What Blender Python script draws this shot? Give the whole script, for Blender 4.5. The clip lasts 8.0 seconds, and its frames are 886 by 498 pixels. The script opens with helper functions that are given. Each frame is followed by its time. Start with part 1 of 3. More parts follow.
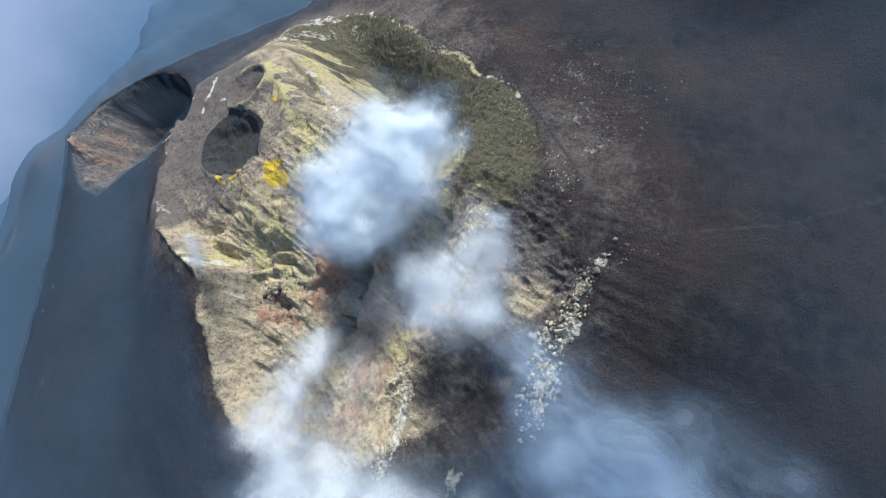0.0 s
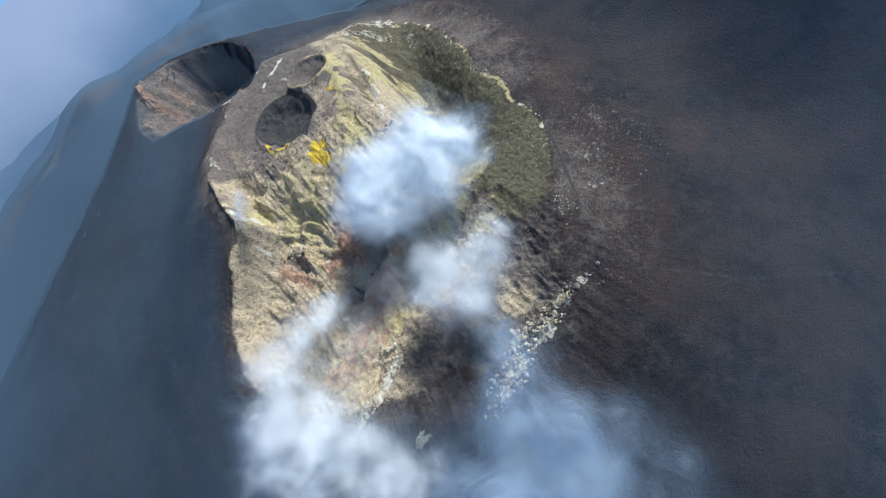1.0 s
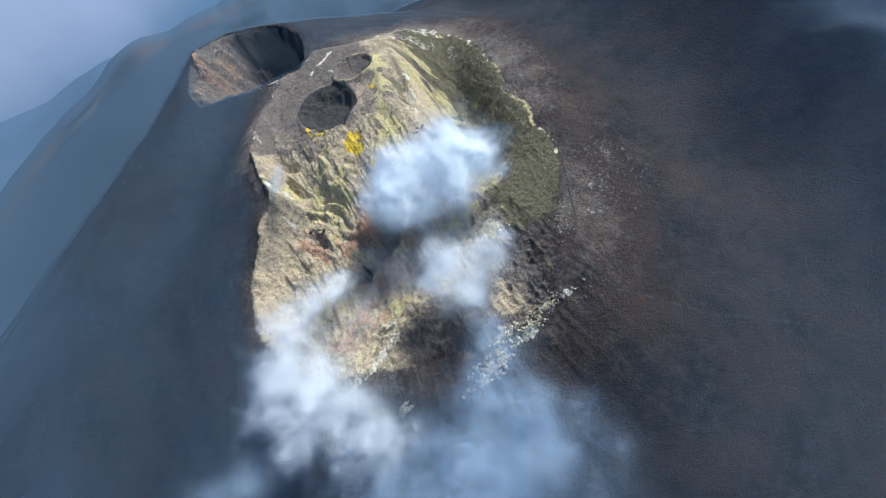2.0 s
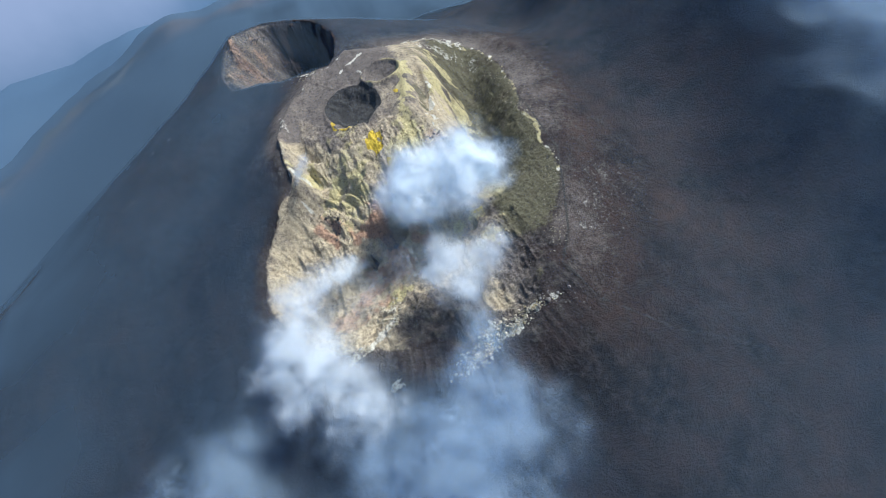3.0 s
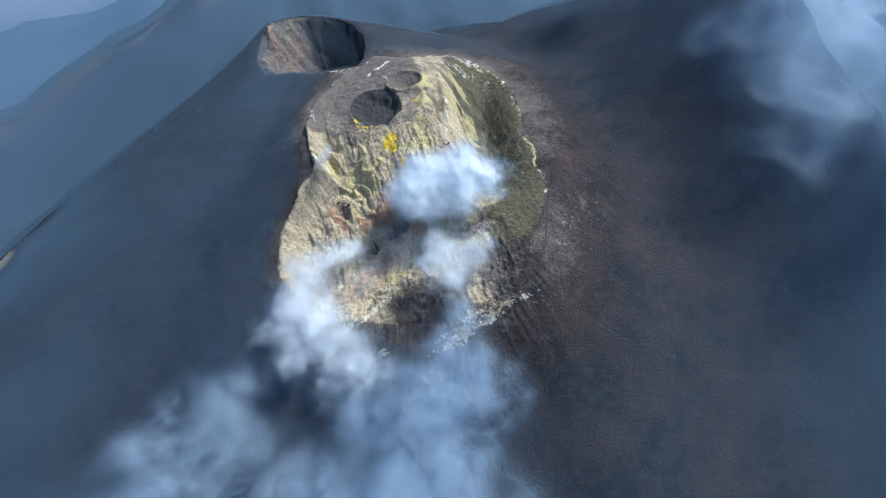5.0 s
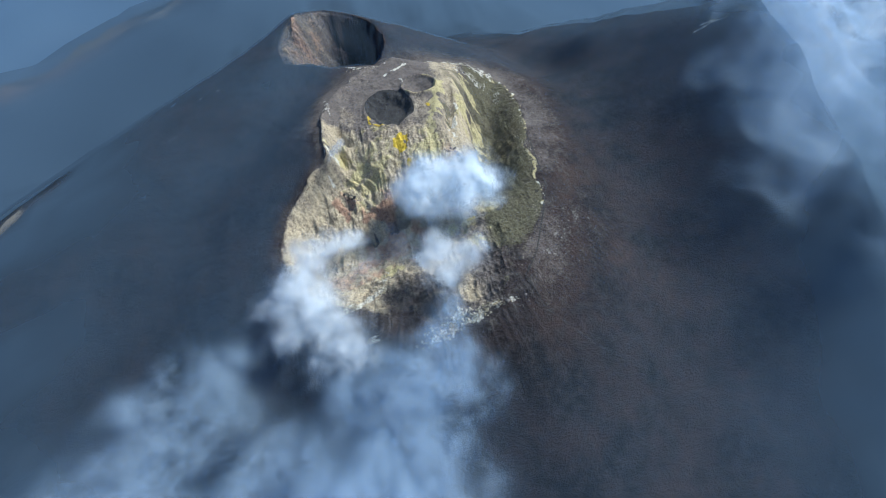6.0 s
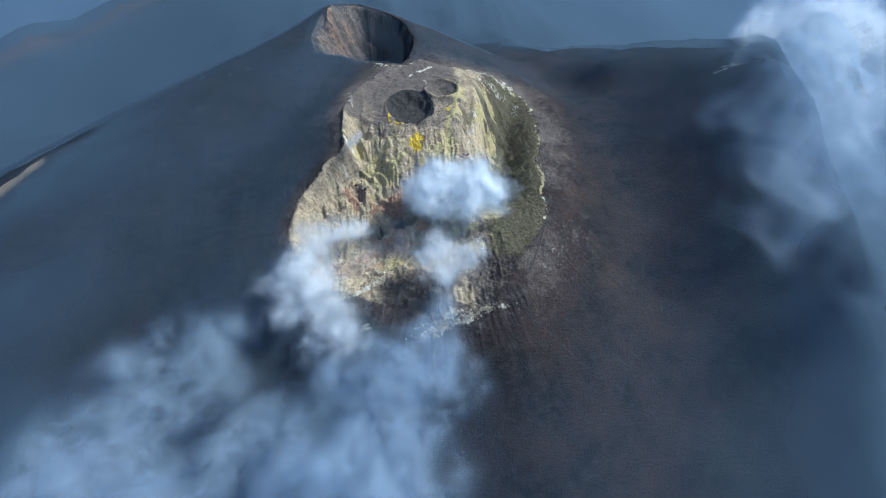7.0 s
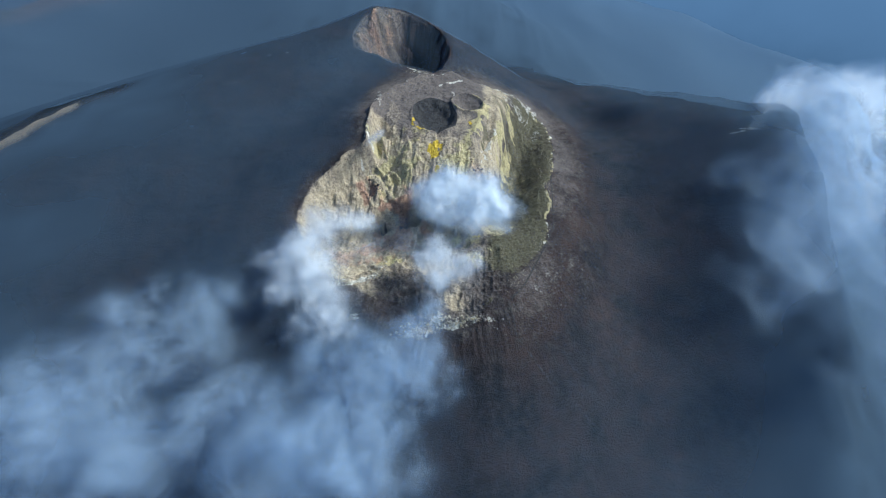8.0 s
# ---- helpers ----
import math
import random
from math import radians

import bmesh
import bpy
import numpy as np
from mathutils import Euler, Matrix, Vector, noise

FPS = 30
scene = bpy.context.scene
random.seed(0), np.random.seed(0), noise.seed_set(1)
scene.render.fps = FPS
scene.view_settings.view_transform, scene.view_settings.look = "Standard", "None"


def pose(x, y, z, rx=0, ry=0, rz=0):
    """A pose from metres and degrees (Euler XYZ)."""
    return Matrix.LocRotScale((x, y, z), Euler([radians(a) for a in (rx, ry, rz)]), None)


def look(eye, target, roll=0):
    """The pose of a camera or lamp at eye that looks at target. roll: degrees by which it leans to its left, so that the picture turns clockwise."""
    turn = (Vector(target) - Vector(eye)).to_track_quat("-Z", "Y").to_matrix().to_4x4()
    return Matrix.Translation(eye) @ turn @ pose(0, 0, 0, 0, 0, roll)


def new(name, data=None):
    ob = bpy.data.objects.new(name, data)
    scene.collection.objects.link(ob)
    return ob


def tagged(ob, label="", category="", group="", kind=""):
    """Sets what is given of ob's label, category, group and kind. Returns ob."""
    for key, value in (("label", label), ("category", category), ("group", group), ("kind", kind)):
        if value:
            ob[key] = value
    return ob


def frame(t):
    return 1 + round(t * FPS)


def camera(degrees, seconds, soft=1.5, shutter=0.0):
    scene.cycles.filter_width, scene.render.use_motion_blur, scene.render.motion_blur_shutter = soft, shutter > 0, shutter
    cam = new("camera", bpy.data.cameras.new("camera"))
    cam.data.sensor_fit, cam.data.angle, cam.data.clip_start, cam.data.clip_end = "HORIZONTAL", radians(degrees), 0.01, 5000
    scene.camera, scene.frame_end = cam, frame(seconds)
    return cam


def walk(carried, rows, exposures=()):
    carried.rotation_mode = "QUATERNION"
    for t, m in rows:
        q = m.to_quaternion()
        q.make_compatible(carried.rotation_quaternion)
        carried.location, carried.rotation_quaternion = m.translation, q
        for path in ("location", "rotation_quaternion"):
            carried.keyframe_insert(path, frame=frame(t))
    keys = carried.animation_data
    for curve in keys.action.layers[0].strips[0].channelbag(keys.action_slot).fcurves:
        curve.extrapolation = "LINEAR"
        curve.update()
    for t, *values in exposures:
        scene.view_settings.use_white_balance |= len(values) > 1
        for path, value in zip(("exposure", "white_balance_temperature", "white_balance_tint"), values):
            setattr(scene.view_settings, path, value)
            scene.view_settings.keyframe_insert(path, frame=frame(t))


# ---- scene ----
cam = camera(102.0, 8.0, 1.0)
PATH = [
    (0, -5.81, -244.19, 145.41, 30.368, 36.159, -43.178),
    (0.5, -8.26, -256.88, 155.2, 34.11, 33.755, -37.318),
    (1, -10.09, -269.82, 165.27, 37.526, 30.968, -31.482),
    (1.5, -11.92, -281.39, 174.48, 40.036, 28.245, -26.849),
    (2, -13.63, -292.55, 183.07, 42.062, 25.567, -22.85),
    (3.5, -18.45, -324.31, 207.52, 44.906, 19.636, -16.588),
    (4, -20.05, -334.61, 215.46, 45.394, 17.836, -15.395),
    (4.5, -21.42, -343.71, 222.01, 45.819, 16.097, -14.325),
    (6, -24.32, -368.1, 238.67, 47.263, 9.712, -9.636),
    (6.5, -24.4, -374.31, 243.19, 47.666, 7.27, -7.38),
    (7, -23.35, -379.21, 246.19, 48.261, 4.27, -4.256),
    (7.5, -21.71, -384.25, 248.23, 48.937, 0.966, -0.896),
    (8, -20, -390, 250, 49.931, -3.063, 2.574),
]
walk(cam, [(t, pose(x, y, z, rx, ry, rz)) for t, x, y, z, rx, ry, rz in PATH],
     [(0.0, 0.40, 5850, 8), (4.0, 0.41, 5620, 7), (8.0, 0.12, 5420, 5)])
scene.cycles.transparent_max_bounces = 128

# ---- daylight ----
world = bpy.data.worlds.new("world")
scene.world = world
world.use_nodes = True
wn = world.node_tree.nodes
sky = wn.new("ShaderNodeTexSky")
sky.sky_type, sky.sun_disc = "NISHITA", False
SUN_TO = Vector((0.71, 0.06, 0.68)).normalized()
sky.sun_elevation = math.asin(SUN_TO.z)
sky.sun_rotation = math.atan2(SUN_TO.x, SUN_TO.y)
sky.altitude = 3000.0
wn["Background"].inputs["Strength"].default_value = 0.12
world.node_tree.links.new(sky.outputs["Color"], wn["Background"].inputs["Color"])
sun = new("sun", bpy.data.lights.new("sun", "SUN"))
sun.data.energy, sun.data.angle, sun.data.color = 5.0, radians(0.53), (1.0, 0.94, 0.84)
sun.matrix_world = look((0, 0, 600), tuple(Vector((0, 0, 600)) - SUN_TO))

# ---- materials ----
def material(name, rough=0.9):
    m = bpy.data.materials.new(name)
    m.use_nodes = True
    n, l = m.node_tree.nodes, m.node_tree.links
    b = n["Principled BSDF"]
    b.inputs["Roughness"].default_value = rough
    b.inputs["Specular IOR Level"].default_value = 0.2
    return m, n, l, b


def mixer(n, l, fac, a, b, mode="MIX"):
    m = n.new("ShaderNodeMix")
    m.data_type, m.blend_type = "RGBA", mode
    for k, v in ((0, fac), (6, a), (7, b)):
        if hasattr(v, "is_linked"):
            l.new(v, m.inputs[k])
        elif k == 0:
            m.inputs[0].default_value = v
        else:
            m.inputs[k].default_value = (*v, 1)
    return m.outputs[2]


def noise_node(n, l, scale, detail=6.0, rough=0.6, coord=None):
    t = n.new("ShaderNodeTexNoise")
    t.inputs["Scale"].default_value, t.inputs["Detail"].default_value, t.inputs["Roughness"].default_value = scale, detail, rough
    if coord:
        l.new(coord, t.inputs["Vector"])
    return t.outputs["Fac"]


def ramp(n, l, fac, lo, hi):
    m = n.new("ShaderNodeMapRange")
    m.interpolation_type = "SMOOTHSTEP"
    m.inputs["From Min"].default_value, m.inputs["From Max"].default_value = lo, hi
    l.new(fac, m.inputs["Value"])
    return m.outputs["Result"]


def math_node(n, l, op, a, b):
    m = n.new("ShaderNodeMath")
    m.operation = op
    for k, v in ((0, a), (1, b)):
        if hasattr(v, "is_linked"):
            l.new(v, m.inputs[k])
        else:
            m.inputs[k].default_value = v
    return m.outputs[0]


def smoke_material(name, thin, dense, alpha):
    """Gas in thin layers: lets most light pass and scatters the rest; blue where thin, white where dense."""
    m = bpy.data.materials.new(name)
    m.use_nodes = True
    n, l = m.node_tree.nodes, m.node_tree.links
    n.remove(n["Principled BSDF"])
    out = n["Material Output"]
    dif, tra, both = n.new("ShaderNodeBsdfDiffuse"), n.new("ShaderNodeBsdfTranslucent"), n.new("ShaderNodeMixShader")
    clear, mix = n.new("ShaderNodeBsdfTransparent"), n.new("ShaderNodeMixShader")
    at = n.new("ShaderNodeAttribute")
    at.attribute_name = "thick"
    col = mixer(n, l, at.outputs["Fac"], thin, dense)
    for b in (dif, tra):
        l.new(col, b.inputs["Color"])
    both.inputs[0].default_value = 0.5
    l.new(dif.outputs[0], both.inputs[1])
    l.new(tra.outputs[0], both.inputs[2])
    at2 = n.new("ShaderNodeAttribute")
    at2.attribute_name = "veil"
    l.new(math_node(n, l, "MULTIPLY", at2.outputs["Fac"], alpha), mix.inputs[0])
    l.new(clear.outputs[0], mix.inputs[1])
    l.new(both.outputs[0], mix.inputs[2])
    l.new(mix.outputs[0], out.inputs["Surface"])
    return m


def layer(n, name):
    at = n.new("ShaderNodeAttribute")
    at.attribute_name = name
    return at.outputs["Fac"]


# crater ash, crusts, stains, painted light and shade, laid out by the land's layers
ground_mat, n, l, b = material("volcanic_ground", 0.95)
co = n.new("ShaderNodeTexCoord").outputs["Object"]
big, mid = noise_node(n, l, 0.02, 8, 0.62, co), noise_node(n, l, 0.11, 10, 0.68, co)
clump, grit = noise_node(n, l, 0.34, 8, 0.72, co), noise_node(n, l, 1.1, 5, 0.75, co)
cell = n.new("ShaderNodeTexVoronoi")
cell.inputs["Scale"].default_value, cell.inputs["Detail"].default_value, cell.inputs["Roughness"].default_value = 0.30, 2.0, 0.6
bend = n.new("ShaderNodeTexNoise")
bend.inputs["Scale"].default_value, bend.inputs["Detail"].default_value = 0.12, 4.0
l.new(co, bend.inputs["Vector"])
bent = n.new("ShaderNodeVectorMath")
bent.operation = "MULTIPLY_ADD"
l.new(bend.outputs["Color"], bent.inputs[0])
bent.inputs[1].default_value = (16, 16, 16)
l.new(co, bent.inputs[2])
l.new(bent.outputs[0], cell.inputs["Vector"])
stones = cell.outputs["Distance"]
col = mixer(n, l, ramp(n, l, big, 0.3, 0.7), (0.015, 0.015, 0.018), (0.068, 0.043, 0.034))
col = mixer(n, l, ramp(n, l, mid, 0.42, 0.66), col, (0.044, 0.038, 0.035))
col = mixer(n, l, ramp(n, l, math_node(n, l, "ADD", clump, math_node(n, l, "MULTIPLY", big, 0.35)), 0.80, 0.92), col, (0.13, 0.115, 0.105))
rough_mix = math_node(n, l, "ADD", math_node(n, l, "MULTIPLY", mid, 0.85), math_node(n, l, "MULTIPLY", clump, 0.75))
tone_mix = math_node(n, l, "ADD", math_node(n, l, "MULTIPLY", clump, 0.9), math_node(n, l, "ADD", math_node(n, l, "MULTIPLY", grit, 0.45), math_node(n, l, "MULTIPLY", stones, 0.28)))
tone_fac = ramp(n, l, tone_mix, 0.66, 1.0)


def stained(col, name, dark, light, sharp=0.5):
    """Lays a colour over col where the named layer and the grain agree."""
    tone = mixer(n, l, tone_fac, dark, light)
    mask = math_node(n, l, "ADD", math_node(n, l, "MULTIPLY", layer(n, name), 1.6), math_node(n, l, "SUBTRACT", math_node(n, l, "MULTIPLY", rough_mix, 1.5), 1.7))
    return mixer(n, l, ramp(n, l, mask, 0.5 - sharp * 0.5, 0.5 + sharp * 0.5), col, tone)


col = stained(col, "cinder_and_lit", (0.110, 0.093, 0.079), (0.200, 0.168, 0.142), 1.2)
col = stained(col, "pale", (0.235, 0.178, 0.108), (0.61, 0.50, 0.325), 1.0)
col = stained(col, "olive", (0.036, 0.033, 0.021), (0.145, 0.130, 0.076), 1.0)
col = stained(col, "ochre", (0.23, 0.185, 0.075), (0.62, 0.53, 0.27), 0.9)
col = stained(col, "rust", (0.17, 0.085, 0.052), (0.48, 0.30, 0.195), 0.9)
col = stained(col, "sulphur", (0.40, 0.26, 0.020), (0.70, 0.50, 0.05), 0.4)
col = stained(col, "crust", (0.30, 0.265, 0.19), (0.74, 0.70, 0.58), 0.55)
col = stained(col, "dark_and_shade", (0.014, 0.014, 0.015), (0.066, 0.062, 0.057), 0.6)
l.new(col, b.inputs["Base Color"])
bump = n.new("ShaderNodeBump")
bump.inputs["Strength"].default_value, bump.inputs["Distance"].default_value = 1.0, 2.8
relief = math_node(n, l, "ADD", math_node(n, l, "MULTIPLY", clump, 0.75), math_node(n, l, "MULTIPLY", grit, 0.35))
l.new(math_node(n, l, "ADD", math_node(n, l, "ADD", mid, relief), math_node(n, l, "MULTIPLY", stones, 0.22)), bump.inputs["Height"])
l.new(bump.outputs["Normal"], b.inputs["Normal"])

rock_mats = []
for key, dark, light in (("pale_rock", (0.26, 0.22, 0.15), (0.62, 0.56, 0.42)), ("grey_rock", (0.10, 0.09, 0.08), (0.30, 0.27, 0.24)), ("black_rock", (0.02, 0.018, 0.017), (0.07, 0.06, 0.055))):
    m2, n, l, b = material(key, 0.92)
    co = n.new("ShaderNodeTexCoord").outputs["Object"]
    tone = mixer(n, l, ramp(n, l, noise_node(n, l, 0.7, 7, 0.7, co), 0.3, 0.7), dark, light)
    l.new(mixer(n, l, ramp(n, l, noise_node(n, l, 0.12, 4, 0.6, co), 0.5, 0.75), tone, (0.34, 0.27, 0.10) if key == "pale_rock" else dark), b.inputs["Base Color"])
    rock_mats.append(m2)

steam_mat = smoke_material("steam", (0.52, 0.70, 0.92), (0.94, 0.98, 1.0), 1.0)
fume_mat = smoke_material("fume", (0.28, 0.43, 0.61), (0.56, 0.71, 0.87), 1.0)
# colour of the painted haze sheet, paler with distance
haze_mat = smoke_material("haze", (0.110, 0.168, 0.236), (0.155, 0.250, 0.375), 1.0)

# glowing backdrop wall: haze painted paler upward and brighter towards the sun
back_mat = bpy.data.materials.new("distance")
back_mat.use_nodes = True
n, l = back_mat.node_tree.nodes, back_mat.node_tree.links
n.remove(n["Principled BSDF"])
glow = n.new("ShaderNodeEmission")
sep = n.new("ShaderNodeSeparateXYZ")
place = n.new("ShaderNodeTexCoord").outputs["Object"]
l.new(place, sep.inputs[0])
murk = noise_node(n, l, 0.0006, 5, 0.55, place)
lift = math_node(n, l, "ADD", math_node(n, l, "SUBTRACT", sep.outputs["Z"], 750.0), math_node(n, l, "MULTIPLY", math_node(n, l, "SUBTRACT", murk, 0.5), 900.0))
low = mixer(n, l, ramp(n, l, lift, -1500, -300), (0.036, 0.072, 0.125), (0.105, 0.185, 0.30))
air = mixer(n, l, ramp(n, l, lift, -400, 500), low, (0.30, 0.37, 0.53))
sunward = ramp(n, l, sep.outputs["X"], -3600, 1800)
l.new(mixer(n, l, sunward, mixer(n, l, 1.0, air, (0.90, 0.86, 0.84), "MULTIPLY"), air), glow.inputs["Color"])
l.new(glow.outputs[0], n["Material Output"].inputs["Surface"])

# ---- height of the land ----
def hash01(ix, iy, iz, seed):
    """Repeatable numbers from 0 to 1 on a lattice."""
    n = (ix.astype(np.int64) * 374761393 + iy.astype(np.int64) * 668265263 + iz.astype(np.int64) * 2147483647 + seed * 974634777) & 0xFFFFFFFF
    n = ((n ^ (n >> 13)) * 1274126177) & 0xFFFFFFFF
    n = ((n ^ (n >> 16)) * 2246822519) & 0xFFFFFFFF
    return ((n ^ (n >> 15)) & 0xFFFFFF) / float(0xFFFFFF)


def vnoise(x, y, z=None, seed=0):
    """Smooth value noise, -1 to 1."""
    fx, fy = np.floor(x), np.floor(y)
    u, v = x - fx, y - fy
    u, v = u * u * u * (u * (u * 6 - 15) + 10), v * v * v * (v * (v * 6 - 15) + 10)
    if z is None:
        k = np.zeros_like(fx)
        a, b = hash01(fx, fy, k, seed), hash01(fx + 1, fy, k, seed)
        c, d = hash01(fx, fy + 1, k, seed), hash01(fx + 1, fy + 1, k, seed)
        return 2 * ((a + (b - a) * u) * (1 - v) + (c + (d - c) * u) * v) - 1
    fz = np.floor(z)
    w = z - fz
    w = w * w * w * (w * (w * 6 - 15) + 10)
    out = 0
    for k, wk in ((fz, 1 - w), (fz + 1, w)):
        a, b = hash01(fx, fy, k, seed), hash01(fx + 1, fy, k, seed)
        c, d = hash01(fx, fy + 1, k, seed), hash01(fx + 1, fy + 1, k, seed)
        out = out + wk * ((a + (b - a) * u) * (1 - v) + (c + (d - c) * u) * v)
    return 2 * out - 1


def fbm(x, y, size, octaves=4, seed=0, gain=0.5):
    out, amp, f = 0, 1.0, 1.0 / size
    for k in range(octaves):
        out = out + amp * vnoise(x * f + 13.7 * k, y * f - 7.1 * k, None, seed + k)
        amp, f = amp * gain, f * 2.03
    return out


def ridged(x, y, size, octaves=4, seed=0):
    out, amp, f = 0, 1.0, 1.0 / size
    for k in range(octaves):
        out = out + amp * (1 - 2 * np.abs(vnoise(x * f + 3.3 * k, y * f + 9.1 * k, None, seed + k)))
        amp, f = amp * 0.5, f * 2.1
    return out


def step(a, b, x):
    t = np.clip((x - a) / (b - a), 0, 1)
    return t * t * (3 - 2 * t)


def ring(x, y, cx, cy, knots, rag=0.0):
    """Distance share and height along a closed rim: knots are (x, y, z), turning left round (cx, cy)."""
    k = np.array(knots, float)
    th = np.arctan2(k[:, 1] - cy, k[:, 0] - cx)
    order = np.argsort(th)
    th, k = th[order], k[order]
    rad = np.hypot(k[:, 0] - cx, k[:, 1] - cy)
    fine = np.linspace(-np.pi, np.pi, 1441)
    t3 = np.concatenate([th - 2 * np.pi, th, th + 2 * np.pi])
    soft = np.exp(-0.5 * (np.arange(-12, 13) / 5.0) ** 2)
    soft /= soft.sum()

    def smooth(v):
        line = np.interp(fine[:-1], t3, np.tile(v, 3))
        line = np.convolve(np.concatenate([line[-12:], line, line[:12]]), soft, "valid")
        return np.append(line, line[0])

    a = np.arctan2(y - cy, x - cx)
    r = np.hypot(x - cx, y - cy)
    if rag:
        r = r + rag * fbm(x, y, 22, 4, 12)
    rim = np.interp(a, fine, smooth(rad))
    return r / rim, r - rim, np.interp(a, fine, smooth(k[:, 2])), a


RIM = [(58, -118, -8), (104, -27, 4), (106, 20, 22), (122, 70, 24), (134, 130, 30), (127, 196, 40), (82, 212, 70),
       (30, 222, 85), (-25, 217, 93), (-62, 175, 104), (-95, 135, 102), (-119, 100, 95), (-125, 55, 85), (-120, 12, 68),
       (-148, -2, 52), (-174, -24, 32), (-188, -68, 8), (-164, -112, -16), (-118, -136, -22), (-60, -150, -32),
       (-31, -170, -46), (21, -160, -26)]
FAR_RIM = [(-40, 250, 104), (-36, 300, 124), (-60, 350, 138), (-120, 378, 160), (-166, 350, 166), (-188, 290, 140),
           (-184, 250, 120), (-140, 236, 112), (-90, 222, 104), (-52, 215, 96)]


FAR_RIDGE = [(-4100, -300, 60), (-3900, 1300, 200), (-2700, 2500, 250), (-1200, 2750, 215), (0, 2600, 185), (850, 2450, 60), (1300, 2200, -160), (1750, 1900, -380)]

MID_RIDGE = [(-1500, 600, -30), (-1142, 942, 78), (-861, 1143, 138), (-560, 1279, 200), (-200, 1420, 150)]


def pit(x, y, cx, cy, rx, ry, depth, turn=0.0, edge=0.35, rough=0.12, seed=5):
    """A steep-walled hole: how far it goes down."""
    c, s = math.cos(turn), math.sin(turn)
    u, v = (x - cx) * c + (y - cy) * s, (y - cy) * c - (x - cx) * s
    d = np.hypot(u / rx, v / ry) + rough * fbm(x, y, 0.6 * min(rx, ry), 3, seed)
    return depth * (1 - step(1 - edge, 1.0, d)) * (0.8 + 0.2 * np.clip(1 - d, 0, 1))


def blend_max(a, b, k):
    """The higher of two lands, with a rounded valley between."""
    m = np.clip(0.5 + 0.5 * (b - a) / k, 0, 1)
    return a * (1 - m) + b * m + k * m * (1 - m)


def hump(x, y, x0, y0, z0, x1, y1, z1, width, slope, curve=0.0):
    """A ridge from one point to another, falling off to the sides."""
    dx, dy = x1 - x0, y1 - y0
    t = np.clip(((x - x0) * dx + (y - y0) * dy) / (dx * dx + dy * dy), 0, 1)
    d = np.maximum(np.hypot(x - x0 - t * dx, y - y0 - t * dy) - width, 0)
    return z0 + (z1 - z0) * t - slope * d * d / (d + 25) - curve * d * d


